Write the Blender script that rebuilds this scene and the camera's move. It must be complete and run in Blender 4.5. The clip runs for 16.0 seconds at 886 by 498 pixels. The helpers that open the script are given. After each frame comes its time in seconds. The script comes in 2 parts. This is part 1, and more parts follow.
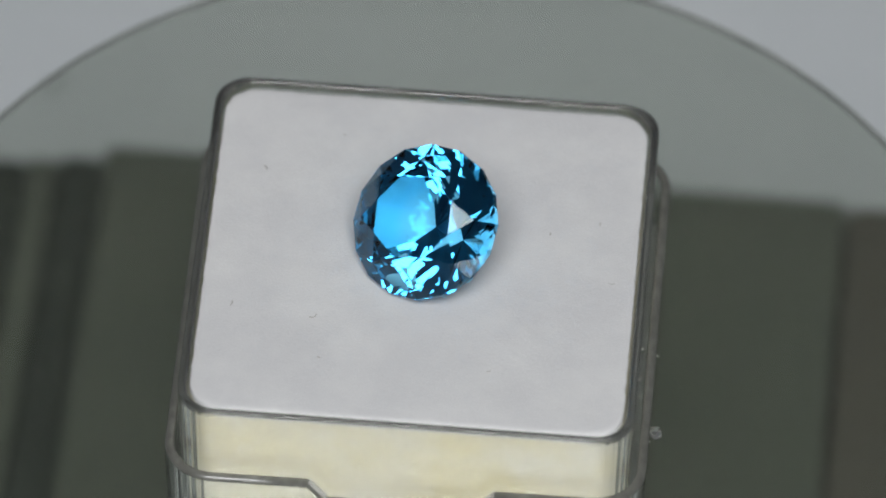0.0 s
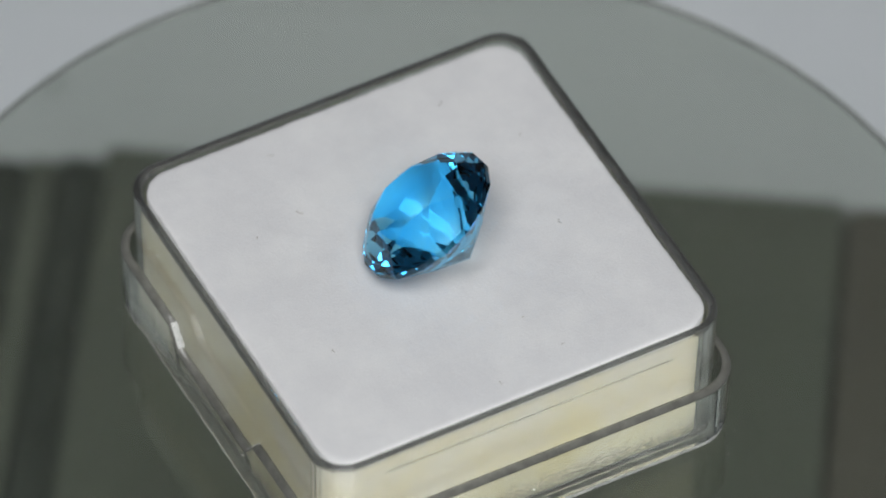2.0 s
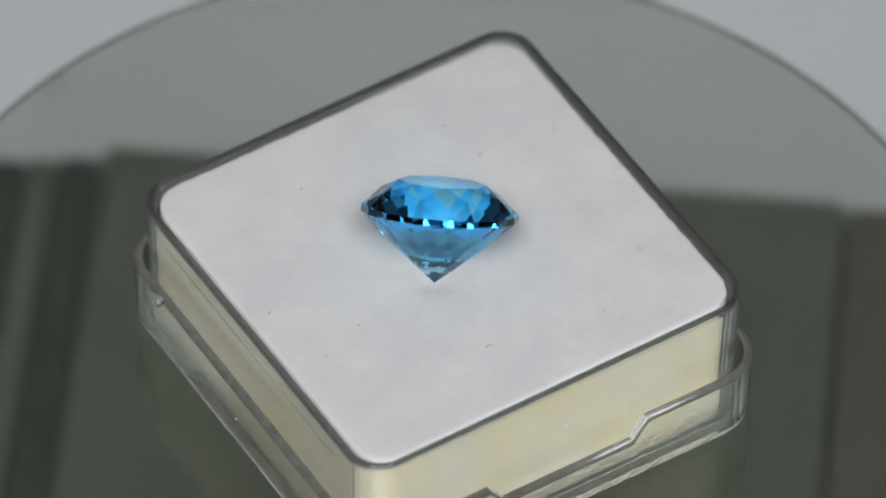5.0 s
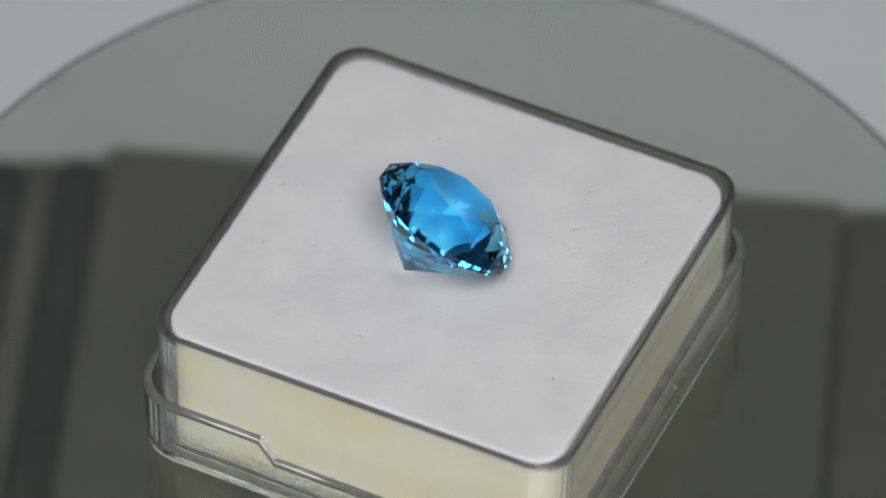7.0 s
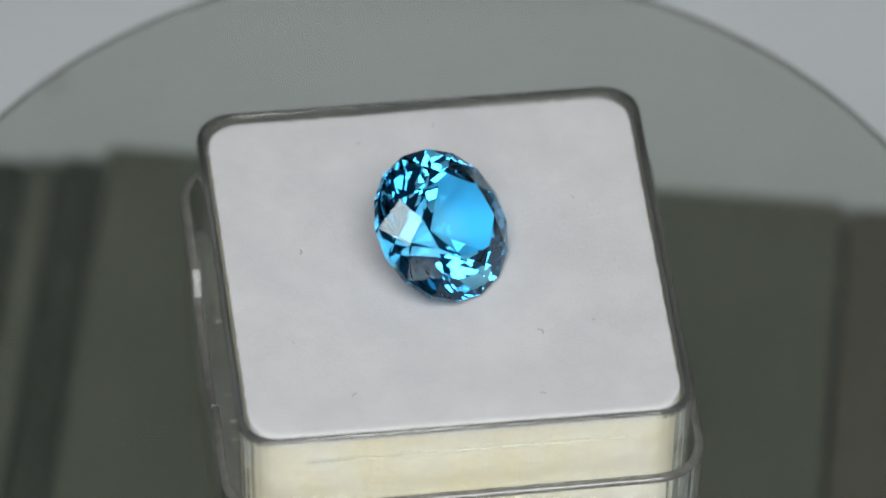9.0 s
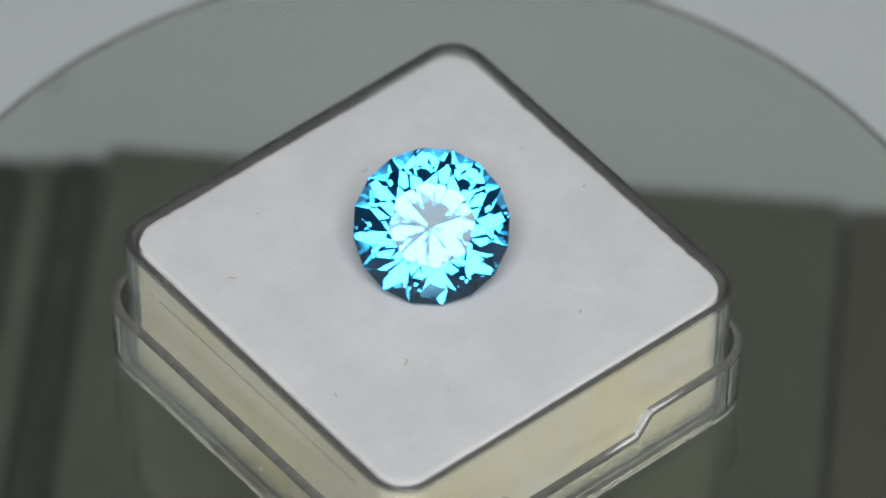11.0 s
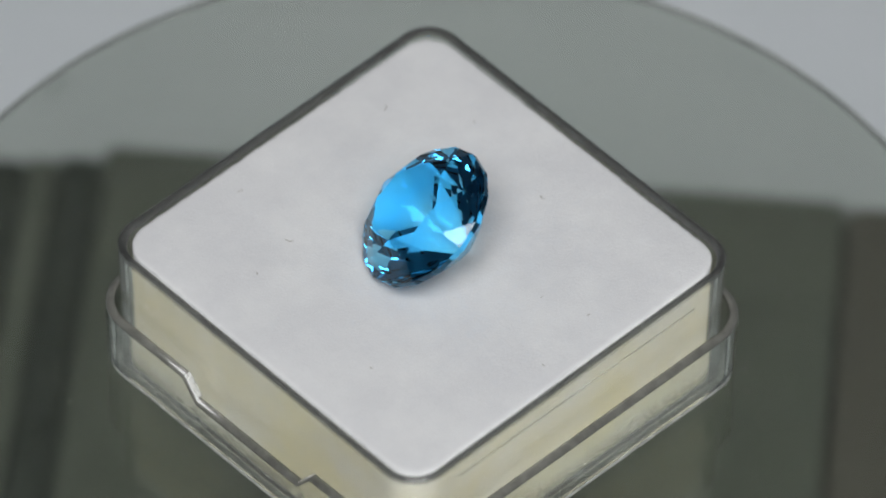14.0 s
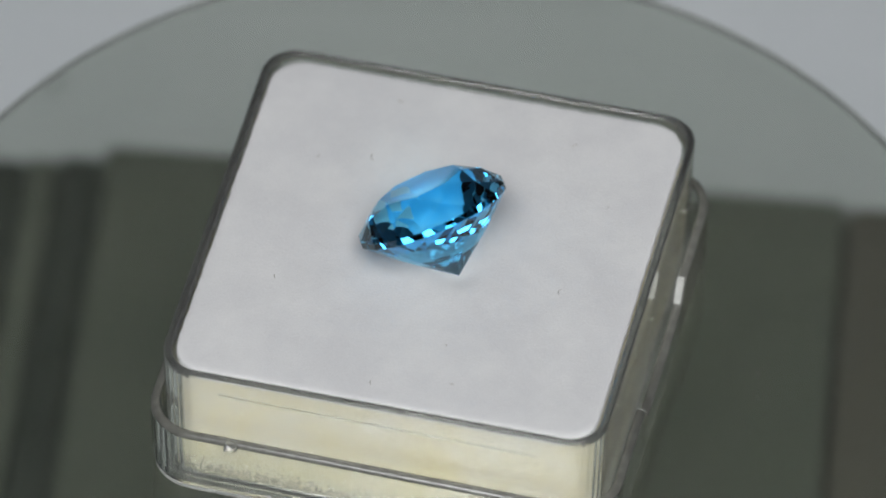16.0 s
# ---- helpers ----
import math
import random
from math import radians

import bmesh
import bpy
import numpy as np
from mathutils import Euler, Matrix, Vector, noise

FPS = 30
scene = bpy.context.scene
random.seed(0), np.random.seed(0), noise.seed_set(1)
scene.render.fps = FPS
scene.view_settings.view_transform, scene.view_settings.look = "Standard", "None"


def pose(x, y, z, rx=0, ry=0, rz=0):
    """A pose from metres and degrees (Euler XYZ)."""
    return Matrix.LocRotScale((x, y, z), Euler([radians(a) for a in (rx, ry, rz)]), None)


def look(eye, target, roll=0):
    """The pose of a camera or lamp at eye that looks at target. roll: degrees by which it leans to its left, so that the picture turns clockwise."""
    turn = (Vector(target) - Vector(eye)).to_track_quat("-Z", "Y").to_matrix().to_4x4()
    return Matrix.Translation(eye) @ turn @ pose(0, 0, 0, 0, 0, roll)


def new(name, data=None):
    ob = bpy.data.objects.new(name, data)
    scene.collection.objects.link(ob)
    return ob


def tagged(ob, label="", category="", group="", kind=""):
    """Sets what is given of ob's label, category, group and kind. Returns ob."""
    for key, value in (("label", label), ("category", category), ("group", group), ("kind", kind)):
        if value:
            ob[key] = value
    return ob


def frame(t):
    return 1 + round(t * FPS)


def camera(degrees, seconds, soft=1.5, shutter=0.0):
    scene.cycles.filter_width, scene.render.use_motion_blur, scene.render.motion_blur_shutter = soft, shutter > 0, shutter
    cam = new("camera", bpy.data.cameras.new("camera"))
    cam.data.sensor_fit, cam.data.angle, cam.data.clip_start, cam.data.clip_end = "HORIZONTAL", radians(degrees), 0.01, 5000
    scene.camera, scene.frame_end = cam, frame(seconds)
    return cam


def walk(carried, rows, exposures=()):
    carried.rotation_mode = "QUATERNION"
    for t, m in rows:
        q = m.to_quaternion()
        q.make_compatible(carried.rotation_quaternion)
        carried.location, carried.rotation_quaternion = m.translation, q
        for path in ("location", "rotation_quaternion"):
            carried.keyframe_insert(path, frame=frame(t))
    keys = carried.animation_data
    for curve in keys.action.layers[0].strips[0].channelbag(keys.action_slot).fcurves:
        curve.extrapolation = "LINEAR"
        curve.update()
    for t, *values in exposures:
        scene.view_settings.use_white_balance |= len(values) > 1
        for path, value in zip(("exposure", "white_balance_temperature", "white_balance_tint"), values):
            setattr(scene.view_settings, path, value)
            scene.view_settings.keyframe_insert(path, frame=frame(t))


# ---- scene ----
MM = 0.001

# ---- camera: a long lens on a stand, quite still ----
ELEV, DIST, FOAM_Z = radians(47.6), 0.578, 10.6 * MM
cam = camera(5.651, 16.0, 1.9)
side, up = Vector((1, 0, 0)), Vector((0, math.sin(ELEV), math.cos(ELEV)))
ahead = Vector((0, math.cos(ELEV), -math.sin(ELEV)))
FOCAL = 784 / math.tan(radians(5.651) / 2)
AIM_X, AIM_Y = math.atan(-15.0 / FOCAL), math.atan(11.0 / FOCAL)
eye = Vector((0, 0, FOAM_Z)) - ahead * DIST
forward = up * math.sin(AIM_Y) + (ahead * math.cos(AIM_X) - side * math.sin(AIM_X)) * math.cos(AIM_Y)
still = look(eye, eye + forward, 0.97)
walk(cam, [(0, still), (16, still)], exposures=[
    (0.0, -0.09), (0.5, -0.08), (1.0, 0.0), (1.5, 0.06), (2.0, 0.05), (2.5, -0.02), (3.0, -0.06), (3.5, -0.02),
    (4.0, 0.1), (4.5, 0.05), (6.5, 0.0), (9.0, 0.02), (11.5, -0.05), (12.0, -0.07), (12.5, -0.1), (13.0, -0.08),
    (13.5, -0.02), (14.0, 0.06), (14.5, 0.03), (15.0, 0.01), (15.5, -0.02), (16.0, -0.02)])
cam.data.dof.use_dof = True
cam.data.dof.focus_distance = 0.576
cam.data.dof.aperture_fstop = 29

# ---- light: lamps in a plain unseen room, added for its bounce ----
world = bpy.data.worlds.new("world")
scene.world = world
world.use_nodes = True
world.node_tree.nodes["Background"].inputs[0].default_value = (0.75, 0.8, 0.9, 1)
world.node_tree.nodes["Background"].inputs[1].default_value = 0.05


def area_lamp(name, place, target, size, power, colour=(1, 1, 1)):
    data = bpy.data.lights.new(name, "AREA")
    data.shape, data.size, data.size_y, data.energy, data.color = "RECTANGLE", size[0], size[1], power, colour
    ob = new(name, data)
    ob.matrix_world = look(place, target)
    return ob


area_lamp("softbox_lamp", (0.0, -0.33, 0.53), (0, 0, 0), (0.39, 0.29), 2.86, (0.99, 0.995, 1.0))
area_lamp("low_softbox_lamp", (0.17, -0.58, 0.17), (0, 0, 0), (0.24, 0.10), 0.27, (0.99, 0.995, 1.0))


# ---- materials ----
def material(name, colour, rough=0.5, metal=0.0):
    m = bpy.data.materials.new(name)
    m.use_nodes = True
    b = m.node_tree.nodes["Principled BSDF"]
    b.inputs["Base Color"].default_value = (*colour, 1)
    b.inputs["Roughness"].default_value = rough
    b.inputs["Metallic"].default_value = metal
    return m, m.node_tree, b


def node(tree, kind, **values):
    n = tree.nodes.new(kind)
    for key, value in values.items():
        n.inputs[key.replace("_", " ")].default_value = value
    return n


def mottled(name, a, b, scale, rough=0.6, fine=0.0, bump=0.0, bump_scale=4000.0, low=0.35, high=0.65, metal=0.0):
    """Two colours mixed by a broad noise, with a fine grain and a bump; scales are per metre."""
    m, tree, bsdf = material(name, a, rough, metal)
    where = tree.nodes.new("ShaderNodeTexCoord")
    n = node(tree, "ShaderNodeTexNoise", Scale=scale, Detail=6.0, Roughness=0.6)
    tree.links.new(where.outputs["Object"], n.inputs["Vector"])
    ramp = tree.nodes.new("ShaderNodeValToRGB")
    ramp.color_ramp.elements[0].position, ramp.color_ramp.elements[1].position = low, high
    ramp.color_ramp.elements[0].color, ramp.color_ramp.elements[1].color = (*a, 1), (*b, 1)
    tree.links.new(n.outputs["Fac"], ramp.inputs["Fac"])
    out = ramp.outputs["Color"]
    g = node(tree, "ShaderNodeTexNoise", Scale=bump_scale, Detail=3.0, Roughness=0.7)
    tree.links.new(where.outputs["Object"], g.inputs["Vector"])
    if fine:
        mix = tree.nodes.new("ShaderNodeMixRGB")
        mix.blend_type = "OVERLAY"
        mix.inputs["Fac"].default_value = fine
        tree.links.new(out, mix.inputs[1])
        tree.links.new(g.outputs["Fac"], mix.inputs[2])
        out = mix.outputs["Color"]
    tree.links.new(out, bsdf.inputs["Base Color"])
    if bump:
        bn = node(tree, "ShaderNodeBump", Strength=bump, Distance=0.1 * MM)
        tree.links.new(g.outputs["Fac"], bn.inputs["Height"])
        tree.links.new(bn.outputs["Normal"], bsdf.inputs["Normal"])
    return m


def glass(name, colour, ior, rough=0.0, bump=0.0, bump_scale=300.0):
    m = bpy.data.materials.new(name)
    m.use_nodes = True
    tree = m.node_tree
    tree.nodes.remove(tree.nodes["Principled BSDF"])
    g = node(tree, "ShaderNodeBsdfGlass", Color=(*colour, 1), Roughness=rough, IOR=ior)
    tree.links.new(g.outputs["BSDF"], tree.nodes["Material Output"].inputs["Surface"])
    if bump:
        where = tree.nodes.new("ShaderNodeTexCoord")
        n = node(tree, "ShaderNodeTexNoise", Scale=bump_scale, Detail=3.0)
        tree.links.new(where.outputs["Object"], n.inputs["Vector"])
        bn = node(tree, "ShaderNodeBump", Strength=bump, Distance=0.1 * MM)
        tree.links.new(n.outputs["Fac"], bn.inputs["Height"])
        tree.links.new(bn.outputs["Normal"], g.inputs["Normal"])
    return m


def hazy(name, colour, ior, haze):
    """Clear moulded plastic with a diffuse share: frost, or grey painted over black refractions."""
    m = glass(name, colour, ior, 0.02, 0.04, 400)
    tree = m.node_tree
    clear = [n for n in tree.nodes if n.type == "BSDF_GLASS"][0]
    where = tree.nodes.new("ShaderNodeTexCoord")
    n = node(tree, "ShaderNodeTexNoise", Scale=700.0, Detail=5.0, Roughness=0.7)
    tree.links.new(where.outputs["Object"], n.inputs["Vector"])
    fac = tree.nodes.new("ShaderNodeMapRange")
    fac.inputs["From Min"].default_value, fac.inputs["From Max"].default_value = 0.3, 0.7
    fac.inputs["To Min"].default_value, fac.inputs["To Max"].default_value = 0.6 * haze, 1.4 * haze
    tree.links.new(n.outputs["Fac"], fac.inputs["Value"])
    grey_haze = node(tree, "ShaderNodeBsdfDiffuse", Color=(0.75, 0.76, 0.74, 1))
    mix = tree.nodes.new("ShaderNodeMixShader")
    tree.links.new(fac.outputs["Result"], mix.inputs["Fac"])
    tree.links.new(clear.outputs["BSDF"], mix.inputs[1])
    tree.links.new(grey_haze.outputs["BSDF"], mix.inputs[2])
    tree.links.new(mix.outputs["Shader"], tree.nodes["Material Output"].inputs["Surface"])
    return m


FOAM_TOP = mottled("white_flock", (0.775, 0.775, 0.785), (0.845, 0.845, 0.845), 240, 0.95, 0.2, 0.34, 6000, 0.38, 0.66)
FOAM_SIDE = mottled("cream_foam", (0.69, 0.665, 0.57), (0.69, 0.63, 0.41), 170, 0.9, 0.3, 0.7, 3000)


def pores(m, height):
    """Dark open pores along the foam's cut lower edge, thinning out upwards."""
    tree = m.node_tree
    bsdf = tree.nodes["Principled BSDF"]
    old = bsdf.inputs["Base Color"].links[0].from_socket
    where = tree.nodes.new("ShaderNodeTexCoord")
    xyz = tree.nodes.new("ShaderNodeSeparateXYZ")
    tree.links.new(where.outputs["Object"], xyz.inputs["Vector"])
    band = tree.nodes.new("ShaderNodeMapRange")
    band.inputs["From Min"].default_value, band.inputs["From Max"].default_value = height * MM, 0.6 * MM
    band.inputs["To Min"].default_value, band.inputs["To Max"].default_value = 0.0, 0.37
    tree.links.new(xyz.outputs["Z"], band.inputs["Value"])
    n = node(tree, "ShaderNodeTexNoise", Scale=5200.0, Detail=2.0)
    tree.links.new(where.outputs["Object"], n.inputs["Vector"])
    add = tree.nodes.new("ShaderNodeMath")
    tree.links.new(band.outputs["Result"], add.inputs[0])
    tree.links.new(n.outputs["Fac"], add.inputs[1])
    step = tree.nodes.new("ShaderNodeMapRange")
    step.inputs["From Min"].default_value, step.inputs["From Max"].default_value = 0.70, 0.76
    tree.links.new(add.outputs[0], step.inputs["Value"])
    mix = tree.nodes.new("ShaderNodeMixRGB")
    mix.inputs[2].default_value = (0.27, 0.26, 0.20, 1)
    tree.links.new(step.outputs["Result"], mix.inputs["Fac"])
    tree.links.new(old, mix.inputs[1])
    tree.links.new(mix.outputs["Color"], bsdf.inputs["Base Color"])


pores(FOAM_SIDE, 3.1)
# base and tray haze is painted in to lighten dark refracted edges
PLASTIC = hazy("clear_plastic", (0.955, 0.96, 0.95), 1.49, 0.006)
BASE_PLASTIC = hazy("hazed_base_plastic", (0.96, 0.97, 0.96), 1.49, 0.04)
TRAY_PLASTIC = hazy("hazed_tray_plastic", (0.955, 0.96, 0.95), 1.49, 0.05)
# frost of the notch slopes; on the foot rim a painted gleam
FROST_GLEAM = hazy("frost_gleam_plastic", (0.97, 0.97, 0.97), 1.49, 0.30)


def plate_glass():
    """Green-grey glass with a clear surface gloss and a thin film of smeared dust."""
    m = bpy.data.materials.new("dusty_plate_glass")
    m.use_nodes = True
    tree = m.node_tree
    tree.nodes.remove(tree.nodes["Principled BSDF"])
    inside = node(tree, "ShaderNodeBsdfRefraction", Color=(0.83, 0.85, 0.815, 1), Roughness=0.0, IOR=1.52)
    gloss = node(tree, "ShaderNodeBsdfGlossy", Color=(1, 1, 1, 1), Roughness=0.0)
    shine = node(tree, "ShaderNodeFresnel", IOR=1.62)
    mix = tree.nodes.new("ShaderNodeMixShader")
    tree.links.new(shine.outputs["Fac"], mix.inputs["Fac"])
    tree.links.new(inside.outputs["BSDF"], mix.inputs[1])
    tree.links.new(gloss.outputs["BSDF"], mix.inputs[2])
    where = tree.nodes.new("ShaderNodeTexCoord")
    stretch = tree.nodes.new("ShaderNodeMapping")
    stretch.inputs["Rotation"].default_value = (0, 0, 0.6)
    stretch.inputs["Scale"].default_value = (420, 620, 500)
    tree.links.new(where.outputs["Object"], stretch.inputs["Vector"])
    smear = node(tree, "ShaderNodeTexNoise", Scale=1.0, Detail=6.0, Roughness=0.7)
    tree.links.new(stretch.outputs["Vector"], smear.inputs["Vector"])
    film = tree.nodes.new("ShaderNodeMapRange")
    for key, value in (("From Min", 0.4), ("From Max", 0.85), ("To Min", 0.005), ("To Max", 0.02)):
        film.inputs[key].default_value = value
    tree.links.new(smear.outputs["Fac"], film.inputs["Value"])
    dust = node(tree, "ShaderNodeBsdfDiffuse", Color=(0.6, 0.6, 0.56, 1))
    top = tree.nodes.new("ShaderNodeMixShader")
    tree.links.new(film.outputs["Result"], top.inputs["Fac"])
    tree.links.new(mix.outputs["Shader"], top.inputs[1])
    tree.links.new(dust.outputs["BSDF"], top.inputs[2])
    tree.links.new(top.outputs["Shader"], tree.nodes["Material Output"].inputs["Surface"])
    return m


def depth_tinted_gem():
    """Blue topaz; its tint pales towards the pavilion's point, painting the shorter light path."""
    m = bpy.data.materials.new("blue_topaz")
    m.use_nodes = True
    tree = m.node_tree
    tree.nodes.remove(tree.nodes["Principled BSDF"])
    clear = node(tree, "ShaderNodeBsdfRefraction", Roughness=0.0, IOR=1.70)
    gloss = node(tree, "ShaderNodeBsdfGlossy", Color=(0.72, 0.91, 1.0, 1), Roughness=0.0)
    shine = node(tree, "ShaderNodeFresnel", IOR=1.70)
    both = tree.nodes.new("ShaderNodeMixShader")
    tree.links.new(shine.outputs["Fac"], both.inputs["Fac"])
    tree.links.new(clear.outputs["BSDF"], both.inputs[1])
    tree.links.new(gloss.outputs["BSDF"], both.inputs[2])
    tree.links.new(both.outputs["Shader"], tree.nodes["Material Output"].inputs["Surface"])
    where = tree.nodes.new("ShaderNodeTexCoord")
    apart = tree.nodes.new("ShaderNodeVectorMath")
    apart.operation = "DISTANCE"
    apart.inputs[1].default_value = GEM_AT @ Vector((0, 0, -0.87 * GEM_R))
    tree.links.new(where.outputs["Object"], apart.inputs[0])
    # absorption by thickness is put into the colour: pale tip, full blue beyond
    ramp = tree.nodes.new("ShaderNodeValToRGB")
    span = tree.nodes.new("ShaderNodeMapRange")
    span.inputs["From Min"].default_value, span.inputs["From Max"].default_value = 1.0 * MM, 3.2 * MM
    tree.links.new(apart.outputs["Value"], span.inputs["Value"])
    tree.links.new(span.outputs["Result"], ramp.inputs["Fac"])
    ramp.color_ramp.elements[0].color, ramp.color_ramp.elements[1].color = (0.74, 0.90, 0.95, 1), (0.32, 0.785, 1.0, 1)
    tree.links.new(ramp.outputs["Color"], clear.inputs["Color"])
    return m


# where the gem lies: the middle of its girdle, its tilt and its turn
GEM_R = 5.074 * MM
GEM_AT = Matrix.Translation((-0.595 * MM, -0.298 * MM, FOAM_Z + 3.403 * MM)) @ Matrix.Rotation(radians(228.3), 4, "Z") @ \
    Matrix.Rotation(radians(39.4), 4, "Y") @ Matrix.Rotation(radians(7.0), 4, "Z")

DISC_GLASS = plate_glass()
GROUND_EDGE = mottled("ground_glass_edge", (0.14, 0.15, 0.147), (0.18, 0.19, 0.187), 400, 0.7, 0.1, 0.1, 2500)
# clear plastic in truth; the grey paints the darkness seen down the wall
LIP = mottled("dark_refraction_lip", (0.13, 0.13, 0.115), (0.19, 0.19, 0.17), 900, 0.2, 0.1, 0.05, 3000)
LIP.node_tree.nodes["Principled BSDF"].inputs["Specular IOR Level"].default_value = 1.0
GRAIN = mottled("white_grain", (0.8, 0.8, 0.76), (0.85, 0.85, 0.8), 3000, 0.4)
CLEAR_CRUMB = hazy("clear_crumb", (0.97, 0.97, 0.96), 1.47, 0.07)
GEM = depth_tinted_gem()
TABLE = mottled("grey_table", (0.67, 0.71, 0.73), (0.71, 0.745, 0.77), 30, 0.6, 0.05, 0.1, 1500)
BASE_TOP = mottled("dark_green_grey_plastic", (0.112, 0.124, 0.100), (0.128, 0.138, 0.110), 60, 0.55, 0.1, 0.1, 2500)
BASE_BLACK = mottled("black_plastic", (0.052, 0.060, 0.049), (0.060, 0.068, 0.055), 60, 0.5, 0.1, 0.1, 2500)
BASE_BROWN = mottled("brown_plastic", (0.108, 0.102, 0.084), (0.119, 0.112, 0.092), 60, 0.55, 0.1, 0.1, 2500)
# pale blue-grey for the unseen walls, set for the light they bounce
WALL = mottled("bounce_wall_grey", (0.56, 0.60, 0.66), (0.60, 0.64, 0.70), 3, 0.8, 0.05, 0.1, 300)
DUST = mottled("pale_dust", (0.24, 0.24, 0.22), (0.34, 0.34, 0.32), 3000, 0.9)
LINT = mottled("grey_lint", (0.36, 0.345, 0.32), (0.48, 0.46, 0.43), 3000, 0.9)


# ---- mesh helpers ----
def part(name, bm, mats, parent=None, label="", smooth=False):
    bmesh.ops.recalc_face_normals(bm, faces=bm.faces)
    me = bpy.data.meshes.new(name)
    bm.to_mesh(me)
    bm.free()
    for m in mats if isinstance(mats, (list, tuple)) else [mats]:
        me.materials.append(m)
    if smooth:
        for f in me.polygons:
            f.use_smooth = True
    ob = new(name, me)
    if parent is not None:
        ob.parent = parent
    if label:
        tagged(ob, label)
    return ob


def rounded_loop(hx, hy, r, steps=6, marks=()):
    """Points round a rounded rectangle, anticlockwise; marks: extra x on its two long straight sides."""
    pts = []
    for cx, cy, a0 in ((hx - r, hy - r, 0), (-hx + r, hy - r, 90), (-hx + r, -hy + r, 180), (hx - r, -hy + r, 270)):
        for k in range(steps + 1):
            a = radians(a0 + 90 * k / steps)
            pts.append((cx + r * math.cos(a), cy + r * math.sin(a)))
        if a0 == 0:
            pts += [(x, hy) for x in sorted(marks, reverse=True)]
        if a0 == 180:
            pts += [(x, -hy) for x in sorted(marks)]
    return pts


def skin(bm, rings, closed_ends=True, wrap=False):
    """Faces between rings of equally many points; the rings close on themselves when wrap is set."""
    rows = [[bm.verts.new(p) for p in ring] for ring in rings]
    pairs = list(zip(rows, rows[1:])) + ([(rows[-1], rows[0])] if wrap else [])
    for a, b in pairs:
        for i in range(len(a)):
            j = (i + 1) % len(a)
            bm.faces.new((a[i], a[j], b[j], b[i]))
    if closed_ends and not wrap:
        bm.faces.new(rows[0])
        bm.faces.new(rows[-1])
    return rows


def box(bm, x0, x1, y0, y1, z0, z1, bevel=0.0):
    made = bmesh.ops.create_cube(bm, size=1.0, matrix=Matrix.Translation(((x0 + x1) / 2, (y0 + y1) / 2, (z0 + z1) / 2)) @ Matrix.Diagonal((x1 - x0, y1 - y0, z1 - z0, 1)))
    if bevel:
        edges = list({e for v in made["verts"] for e in v.link_edges})
        bmesh.ops.bevel(bm, geom=edges, offset=bevel, segments=3, affect="EDGES", profile=0.5)


# ---- the table, and an unseen room added round it ----
TABLE_Z = -55 * MM
ROOM = 1.5


def room():
    bm = bmesh.new()
    box(bm, -ROOM, ROOM, -ROOM, ROOM, TABLE_Z - 0.04, TABLE_Z)
    tagged(part("table_top", bm, TABLE), "light grey matt table top under the turntable", "table", kind="structure")
    # walls and ceiling stay out of view; they are added as bounce surfaces
    for name, b in (("wall_north", (-ROOM, ROOM, ROOM, ROOM + 0.1)), ("wall_south", (-ROOM, ROOM, -ROOM - 0.1, -ROOM)),
                    ("wall_east", (ROOM, ROOM + 0.1, -ROOM, ROOM)), ("wall_west", (-ROOM - 0.1, -ROOM, -ROOM, ROOM))):
        bm = bmesh.new()
        box(bm, *b, TABLE_Z, 2.0)
        tagged(part(name, bm, WALL), "unseen plain grey wall added to bounce light", "wall", kind="structure")
    bm = bmesh.new()
    box(bm, -ROOM, ROOM, -ROOM, ROOM, 2.0, 2.1)
    tagged(part("ceiling", bm, WALL), "unseen plain grey ceiling added to bounce light", "ceiling", kind="structure")


# ---- the turntable: a still base under a turning glass disc ----
DISC_R = 36.5 * MM
TURN0, SPEED = -0.446, -28.708
TURNING = []


def turntable_base():
    base = tagged(new("turntable_base"), "dark green-grey plastic turntable base with stepped sides", "turntable base")
    base.matrix_world = pose(0, 0, TABLE_Z, 0, 0, -4.8)
    top = 15 * MM

    def block(x0, x1, end, height, bevel, mat, name, label=""):
        bm = bmesh.new()
        box(bm, x0 * MM, x1 * MM, -30 * MM, end * MM, 0, height, bevel * MM)
        part(name, bm, mat, base, label)

    block(-28.6, 25.4, 54.2, top, 0.7, BASE_TOP, "housing")
    block(-32.0, -28.62, 53.7, top - 1.0 * MM, 0.6, BASE_BLACK, "side_rail", "black side rail")
    block(-34.4, -32.02, 53.5, top - 1.2 * MM, 0.6, BASE_TOP, "side_rail")
    block(-48.0, -34.42, 53.3, top - 1.4 * MM, 0.6, BASE_BLACK, "side_rail", "black side rail")
    block(25.42, 44.0, 54.4, top - 0.5 * MM, 1.0, BASE_BROWN, "side_rail", "brownish side rail")
    # the spindle that carries the disc
    bm = bmesh.new()
    bmesh.ops.create_cone(bm, cap_ends=True, segments=32, radius1=3 * MM, radius2=3 * MM, depth=-TABLE_Z - 1.0 * MM - top,
                          matrix=Matrix.Translation((0, 0, top + (-TABLE_Z - 1.0 * MM - top) / 2)))
    part("spindle", bm, BASE_BLACK, base)
    return base


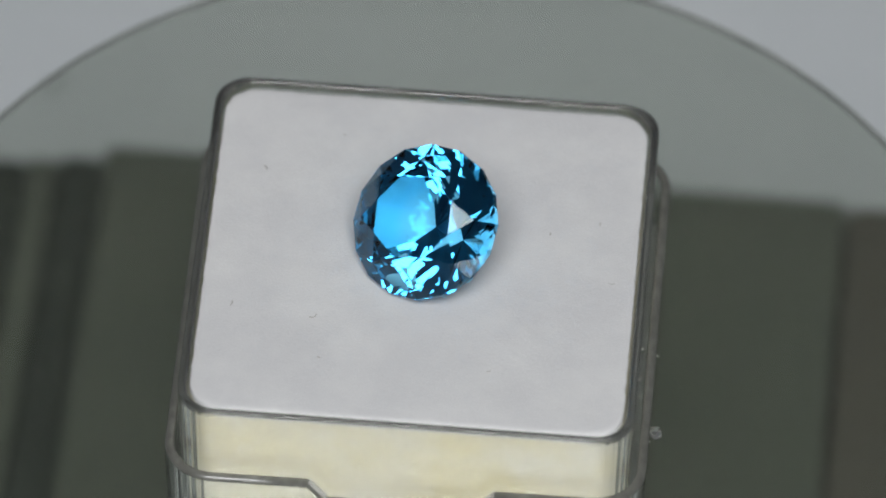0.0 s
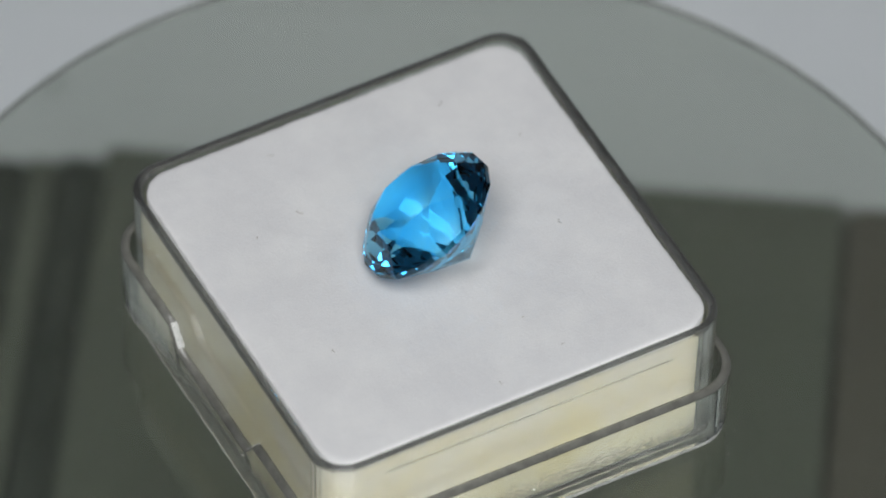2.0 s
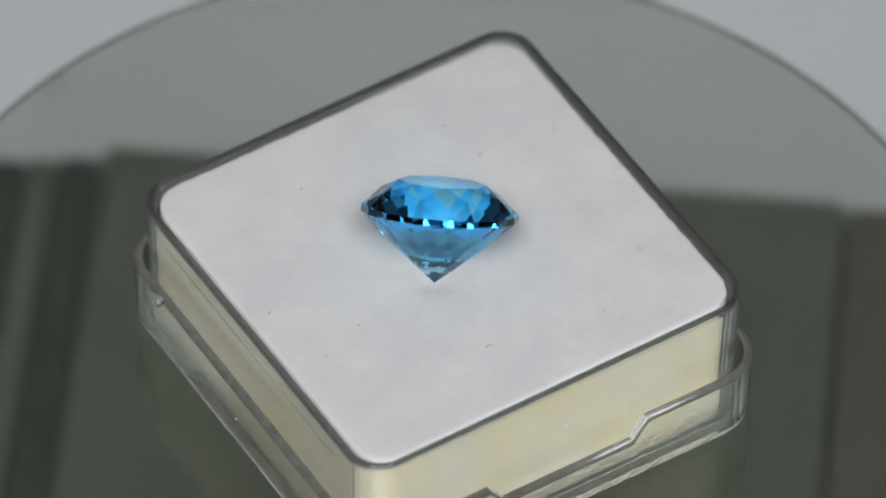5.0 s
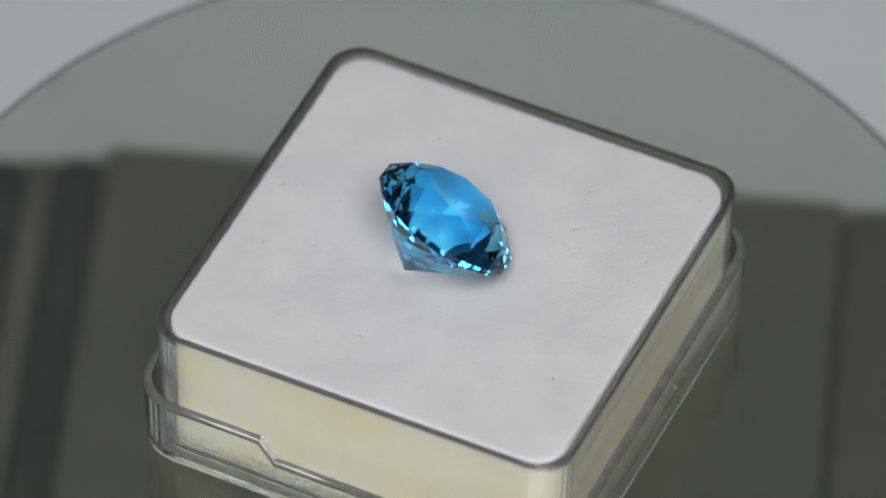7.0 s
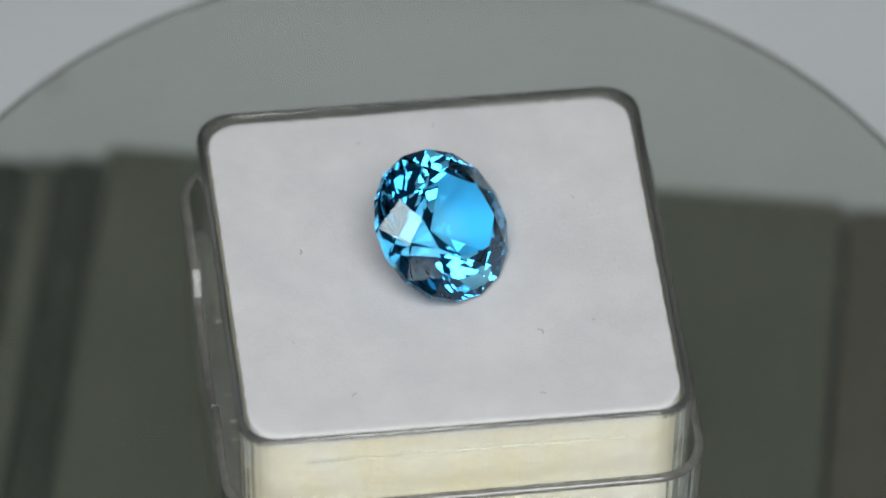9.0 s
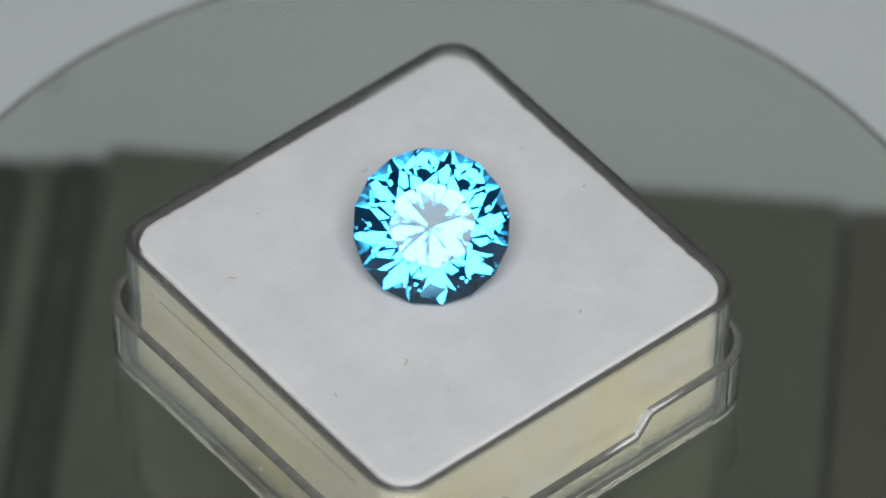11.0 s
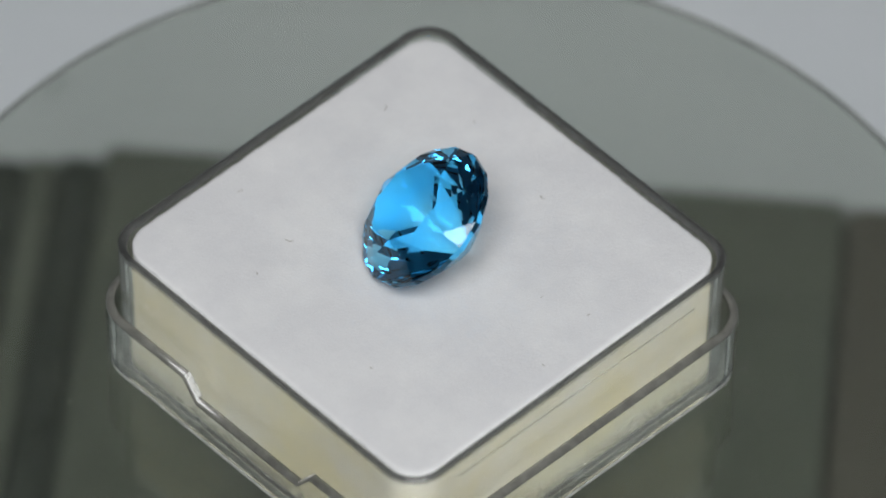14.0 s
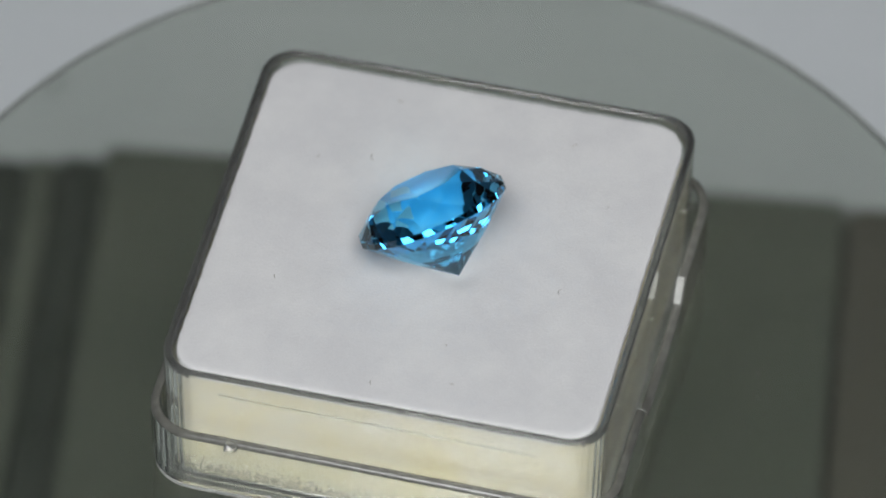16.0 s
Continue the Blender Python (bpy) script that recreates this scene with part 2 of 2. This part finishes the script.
def glass_disc():
    disc = tagged(new("glass_disc"), "round clear glass turntable plate with dusty surface", "turntable plate")
    n, t = 160, 1.0 * MM
    turn = [(math.cos(2 * math.pi * k / n), math.sin(2 * math.pi * k / n)) for k in range(n)]

    def hoop(r, z):
        return [(r * c, r * d, z) for c, d in turn]

    bm = bmesh.new()
    skin(bm, [hoop(DISC_R - 0.15 * MM, -t), hoop(DISC_R, -t + 0.12 * MM), hoop(DISC_R, -0.12 * MM), hoop(DISC_R - 0.15 * MM, 0)])
    # only the two flat faces are polished; the rim is ground
    bm.normal_update()
    for f in bm.faces:
        f.material_index = 0 if abs(f.normal.z) > 0.99 else 1
    part("plate", bm, [DISC_GLASS, GROUND_EDGE], disc).visible_shadow = False
    rng = random.Random(4)
    spots = [(-20.2, 10.4), (-7.3, 18.1), (-1.2, 21.3), (-3.3, 21.0), (15.0, 13.8), (-14.8, -18.6), (-8.2, -17.6), (16.5, 12.4)]
    for k in range(26):
        a, r = rng.uniform(0, 2 * math.pi), rng.uniform(20.0, 34.0)
        spots.append((r * math.cos(a), r * math.sin(a)))
    for k, (x, y) in enumerate(spots):
        bm = bmesh.new()
        size = rng.uniform(0.10, 0.17) if k < 8 else rng.uniform(0.03, 0.09)
        bmesh.ops.create_icosphere(bm, subdivisions=1, radius=size * MM, matrix=pose(x * MM, y * MM, 0.3 * size * MM, 0, 0, rng.uniform(0, 180)) @ Matrix.Diagonal((1, rng.uniform(0.35, 0.8), 0.35, 1)))
        part("dust_speck", bm, DUST, disc)
    TURNING.append((disc, 0.0))
    return disc


# ---- the gem box ----
BOX = Matrix.Translation((-0.82 * MM, -0.32 * MM, 0)) @ pose(0, 0, 0, 0, 0, -3.49)
RIM, NOTCH = 5.5 * MM, 3.9 * MM
SLOPE = (-0.011, 0.012)


def placed(points, z):
    return [BOX @ Vector((x, y, z(x, y) if callable(z) else z)) for x, y in points]


def gem_box():
    gem_case = tagged(new("gem_box"), "small square clear plastic gem box with notched rim, open", "gem box")
    marks = [s * v * MM for v in (6.0, 4.8) for s in (-1, 1)]

    def rim(x, y):
        if abs(y) < 13.5 * MM:
            return RIM
        k = min(1.0, max(0.0, (abs(x) / MM - 4.8) / 1.2))
        return NOTCH + (RIM - NOTCH) * k

    def ring(half, r, z):
        # the shell is a little wider across its notched sides, and sits off centre there
        loop = [(x, y + 0.10 * MM) for x, y in rounded_loop((half + 0.04) * MM, (half + 0.15) * MM, r * MM, 8, marks)]
        return placed(loop, z)

    # the wider outer shell, below
    bm = bmesh.new()
    def below(d):
        return lambda x, y: rim(x, y) - d * MM

    skin(bm, [ring(15.28, 3.2, 0.62 * MM), ring(15.41, 3.3, below(0.30)), ring(14.80, 2.75, below(0.30)), ring(14.70, 2.65, 0.62 * MM)], wrap=True)
    shell = part("outer_shell", bm, PLASTIC, gem_case)
    # its rounded lip, opaque grey in place of the clear edge's dark refraction
    bm = bmesh.new()
    skin(bm, [ring(15.41, 3.3, below(0.29)), ring(15.36, 3.24, below(0.19)), ring(15.24, 3.14, below(0.08)), ring(15.06, 2.96, below(0.0)), ring(14.94, 2.84, below(0.0)),
              ring(14.84, 2.77, below(0.05)), ring(14.80, 2.75, below(0.29))], wrap=True)
    part("lip", bm, LIP, shell, "clear plastic lip, its dark refraction painted grey", smooth=True).visible_shadow = False
    bm = bmesh.new()
    skin(bm, [ring(14.92, 2.9, 0.0), ring(14.98, 2.9, 0.60 * MM)])
    floor_plate = part("base_plate", bm, BASE_PLASTIC, gem_case, "clear plastic base plate with painted haze")
    # foot rim: white haze painted for light the rounded edge catches
    bm = bmesh.new()
    skin(bm, [ring(14.94, 2.9, 0.02 * MM), ring(15.05, 3.0, 0.05 * MM), ring(15.2, 3.1, 0.2 * MM), ring(15.28, 3.2, 0.60 * MM), ring(15.0, 2.9, 0.60 * MM)], wrap=True)
    part("foot_rim", bm, FROST_GLEAM, gem_case, "foot rim with its caught light painted whitish").visible_shadow = False
    # the inner tray, with thin upright walls
    bm = bmesh.new()

    def plain(half, r, z):
        # the mouth of the tray leans a little, as the foam does
        lean = z / (10.6 * MM)
        return placed(rounded_loop(half * MM, half * MM, r * MM, 8), lambda x, y: z + lean * (SLOPE[0] * x + SLOPE[1] * y))

    skin(bm, [plain(14.33, 2.3, 0.64 * MM), plain(14.56, 2.35, 10.68 * MM), plain(14.53, 2.33, 10.80 * MM), plain(14.44, 2.28, 10.87 * MM), plain(14.26, 2.15, 10.87 * MM),
              plain(14.12, 2.05, 10.78 * MM), plain(14.02, 2.0, 10.55 * MM), plain(13.96, 2.0, 10.0 * MM), plain(13.80, 2.0, 0.8 * MM)])
    tray = part("inner_tray", bm, TRAY_PLASTIC, gem_case)
    for ob in (shell, tray, floor_plate):
        ob.visible_shadow = False
    # frosted slopes of the two notches, and grains stuck to the walls
    for sx in (-1, 1):
        for sy in (-1, 1):
            bm = bmesh.new()
            quad = [(sx * x * MM, (sy * y + 0.10) * MM, z * MM) for x, z in ((4.86, 3.98), (5.96, 5.44)) for y in (14.95, 15.45)]
            low, high = [bm.verts.new(BOX @ (Vector(q) + Vector((-sx * 0.02, 0, 0.02)) * MM)) for q in quad], []
            high = [bm.verts.new(BOX @ (Vector(q) + Vector((-sx * 0.06, 0, 0.05)) * MM)) for q in quad]
            order = (0, 1, 3, 2)
            bm.faces.new([low[k] for k in order])
            bm.faces.new([high[k] for k in order])
            for a, b in zip(order, order[1:] + order[:1]):
                bm.faces.new((low[a], low[b], high[b], high[a]))
            part("notch_slope", bm, FROST_GLEAM, shell, "frosted notch slope").visible_shadow = False
    rng = random.Random(21)
    for k in range(26):
        bm = bmesh.new()
        turned = Matrix.Rotation(radians(90 * (k % 4)), 4, "Z")
        bmesh.ops.create_icosphere(bm, subdivisions=1, radius=rng.uniform(0.03, 0.065) * MM, matrix=BOX @ turned @ Matrix.Translation((rng.uniform(-12, 12) * MM, -14.6 * MM, rng.uniform(5.8, 8.5) * MM))
                                   if k % 3 else BOX @ turned @ Matrix.Translation((rng.uniform(-12, 12) * MM, -15.46 * MM, rng.uniform(1.5, 4.2) * MM)))
        part("grain", bm, GRAIN, shell)
    for sx in (-1, 1):
        bm = bmesh.new()
        box(bm, sx * 14.49 * MM, sx * 14.555 * MM, -10.4 * MM, 10.4 * MM, 8.93 * MM, 9.03 * MM)
        bm.transform(BOX)
        part("moulded_ridge", bm, PLASTIC, tray).visible_shadow = False
    TURNING.append((gem_case, 0.0))


def dense(points, gap):
    out = []
    for (x0, y0), (x1, y1) in zip(points, points[1:] + points[:1]):
        n = max(1, round(math.hypot(x1 - x0, y1 - y0) / gap))
        out += [(x0 + (x1 - x0) * k / n, y0 + (y1 - y0) * k / n) for k in range(n)]
    return out


def dent(x, y):
    """Depth of the hollow under the gem: deepest at its point, running out under its lower side."""
    dx, dy = x - 1.3, y - 1.85
    u, w = -(0.665 * dx + 0.747 * dy), 0.747 * dx - 0.665 * dy
    along = max(0.0, 1 - u / 4.2) if u > 0 else math.exp(-u * u / 0.7)
    return 0.38 * along * math.exp(-w * w / (1.3 + 1.1 * max(0.0, u)))


def foam_pad():
    foam = tagged(new("foam_pad"), "square foam pad with white flocked top and cream sides", "foam pad")
    slope = SLOPE
    outline = dense(rounded_loop(13.7 * MM, 13.7 * MM, 2.1 * MM, 10), 0.25 * MM)

    def ring(k, z, rough=0.0):
        out = []
        for x, y in outline:
            d = 1 + rough * noise.noise(Vector((x, y, 0)) * 1400)
            q = BOX @ Vector((x * k * d, y * k * d, 0))
            lift = 0.05 * noise.noise(Vector((q.x, q.y, 0)) * 260) + 0.02 * noise.noise(Vector((q.x, q.y, 3)) * 900) if z > 10 else 0
            # the dent that the point of the gem presses into the flock
            lift -= dent(q.x / MM, q.y / MM) if z > 10 else 0
            q.z = (z + lift - (0.07 if z > 10 else 0)) * MM + (slope[0] * q.x + slope[1] * q.y if z > 9 else 0)
            out.append(q)
        return out

    bm = bmesh.new()
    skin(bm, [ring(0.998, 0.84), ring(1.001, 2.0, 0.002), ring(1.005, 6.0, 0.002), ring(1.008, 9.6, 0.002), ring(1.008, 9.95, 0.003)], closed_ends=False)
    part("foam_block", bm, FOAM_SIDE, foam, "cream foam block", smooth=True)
    bm = bmesh.new()
    rings = [ring(1.008, 9.95, 0.003), ring(1.009, 10.3, 0.006), ring(1.009, 10.56, 0.005), ring(1.004, 10.62, 0.005), ring(0.985, 10.64)]
    rings += [ring(k, 10.64) for k in (0.88, 0.8, 0.7, 0.6, 0.5, 0.42, 0.36, 0.32, 0.28, 0.25, 0.22, 0.19, 0.16, 0.13, 0.1, 0.07, 0.04, 0.01)]
    rows = skin(bm, rings, closed_ends=False)
    bm.faces.new(rows[-1])
    part("flocked_top", bm, FOAM_TOP, foam, "white flocked top sheet", smooth=True)
    # the frayed border of the flock
    rng = random.Random(9)
    bm = bmesh.new()
    for x, y in outline:
        for k in range(3):
            a = BOX @ Vector((x * rng.uniform(0.985, 0.998), y * rng.uniform(0.985, 0.998), 0))
            out = Vector((a.x, a.y, 0)).normalized()
            side_way = Vector((-out.y, out.x, 0))
            a.z = rng.uniform(10.3, 10.52) * MM + slope[0] * a.x + slope[1] * a.y
            tip = a + (out * rng.uniform(0.08, 0.42) + side_way * rng.uniform(-0.25, 0.25) + Vector((0, 0, rng.uniform(-0.1, 0.12)))) * MM
            w = side_way * 0.03 * MM
            bm.faces.new([bm.verts.new(q) for q in (a - w, a + w, tip)])
    tagged(part("flock_fringe", bm, FOAM_TOP, foam), kind="stuff")
    # lint lying on the flock
    for k, (x, y) in enumerate(((-7.9, -5.6), (7.5, 2.2), (10.7, 3.2), (-13.0, -4.8), (-6.0, 10.2), (1.9, 8.5), (-7.3, -9.0), (11.6, -2.0), (3.5, -9.8), (-11.0, 7.0))):
        bm = bmesh.new()
        z = 10.60 * MM + slope[0] * x * MM + slope[1] * y * MM
        a0, bend, length = rng.uniform(0, 6.28), rng.uniform(-2.5, 2.5), rng.uniform(0.25, 0.6) if k not in (1, 4) else 0.2
        px, py, chain = x * MM, y * MM, []
        for m in range(7):
            d = a0 + bend * m / 6
            chain.append([(px + 0.03 * MM * math.cos(d + 1.57) * c, py + 0.03 * MM * math.sin(d + 1.57) * c, z + 0.03 * MM * e) for c, e in ((-1, 0), (0, 1), (1, 0), (0, -1))])
            px, py = px + length * MM / 6 * math.cos(d), py + length * MM / 6 * math.sin(d)
        skin(bm, chain)
        part("lint", bm, LINT, foam, "grey lint fibre")
    TURNING.append((foam, 0.0))


def crumb(name, place, size, mat, label, turning):
    bm = bmesh.new()
    bmesh.ops.create_icosphere(bm, subdivisions=2, radius=1.0)
    for v in bm.verts:
        v.co *= 1 + 0.25 * noise.noise(v.co * 1.7)
        v.co = Vector((v.co.x * size[0], v.co.y * size[1], max(-0.35, v.co.z) * size[2])) * MM + Vector(place) * MM
    ob = tagged(part(name, bm, mat), label, "crumb")
    if turning:
        TURNING.append((ob, 0.0))


# ---- the gem ----
def gemstone():
    R = GEM_R
    rt, h, rm, g = 0.56 * R, 0.35 * R, 0.80 * R, 0.040 * R
    c = math.cos(radians(22.5))

    def at(radius, deg, z):
        return (radius * math.cos(radians(deg)), radius * math.sin(radians(deg)), z)

    # the pavilion in three tiers, as the hull of its corners
    bm = bmesh.new()
    z1 = -g - 0.40 * R * math.tan(radians(42.5))
    z2 = z1 - 0.32 * R * math.tan(radians(40.5))
    z3 = z2 - 0.28 * R * math.tan(radians(38.3))
    for k in range(16):
        bm.verts.new(at(R, 22.5 * k, -g))
        bm.verts.new(at(0.6 * R / math.cos(radians(11.25)), 22.5 * k + 11.25, z1))
    for k in range(8):
        bm.verts.new(at(0.28 * R, 45 * k + 22.5, z2))
    bm.verts.new(at(0, 0, z3))
    bmesh.ops.convex_hull(bm, input=list(bm.verts))
    bmesh.ops.recalc_face_normals(bm, faces=bm.faces)
    bmesh.ops.delete(bm, geom=[f for f in bm.faces if f.normal.z > 0.5], context="FACES_ONLY")
    # crown and girdle
    table = [bm.verts.new(at(rt, 45 * k, g + h)) for k in range(8)]
    mid = [bm.verts.new(at(rm, 45 * k + 22.5, g + h * (R - rm * c) / (R - rt))) for k in range(8)]
    upper = [bm.verts.new(at(R, 22.5 * k, g)) for k in range(16)]
    lower = [bm.verts.new(at(R, 22.5 * k, -g)) for k in range(16)]
    bm.faces.new(table)
    for k in range(8):
        a, b = k, (k + 1) % 8
        bm.faces.new((table[a], mid[a], table[b]))
        bm.faces.new((table[a], mid[a - 1], upper[2 * k], mid[a]))
        bm.faces.new((mid[a], upper[2 * k], upper[2 * k + 1]))
        bm.faces.new((mid[a], upper[2 * k + 1], upper[(2 * k + 2) % 16]))
    for k in range(16):
        j = (k + 1) % 16
        bm.faces.new((upper[k], upper[j], lower[j], lower[k]))
    bmesh.ops.remove_doubles(bm, verts=bm.verts, dist=0.001 * MM)
    bmesh.ops.recalc_face_normals(bm, faces=bm.faces)
    stone = tagged(new("gemstone"), "round brilliant-cut bright blue gemstone tilted on the foam", "gemstone")
    kinds = {"table_facet": [], "crown": [], "girdle": [], "pavilion": []}
    for f in bm.faces:
        lean = f.normal.z
        kinds["table_facet" if lean > 0.99 else "crown" if lean > 0.1 else "girdle" if lean > -0.1 else "pavilion"].append(f)
    for name, faces in kinds.items():
        me = bpy.data.meshes.new(name)
        verts = list({v: None for f in faces for v in f.verts})
        where = {v: k for k, v in enumerate(verts)}
        me.from_pydata([GEM_AT @ v.co for v in verts], [], [[where[v] for v in f.verts] for f in faces])
        me.materials.append(GEM)
        ob = new(name, me)
        ob.parent = stone
        ob.visible_shadow = name in ("crown", "girdle")
    bm.free()
    TURNING.append((stone, 0.0))


def motions():
    for thing, z in TURNING:
        walk(thing, [(t, pose(0, 0, z, 0, 0, TURN0 + SPEED * t)) for t in range(17)])


room()
turntable_base()
glass_disc()
gem_box()
foam_pad()
gemstone()
crumb("plastic_crumb", (14.45, -10.55, 5.68), (0.42, 0.45, 0.5), CLEAR_CRUMB, "tiny clear plastic crumb on the gem box rim", True)
# added blob in place of a still dust dot on the camera's lens
crumb("lens_dust_dot", (-28.9, 76.3, TABLE_Z / MM + 0.15), (0.5, 0.48, 0.4), BASE_BLACK, "tiny dark blob on the table, added for a lens dust dot", False)
motions()
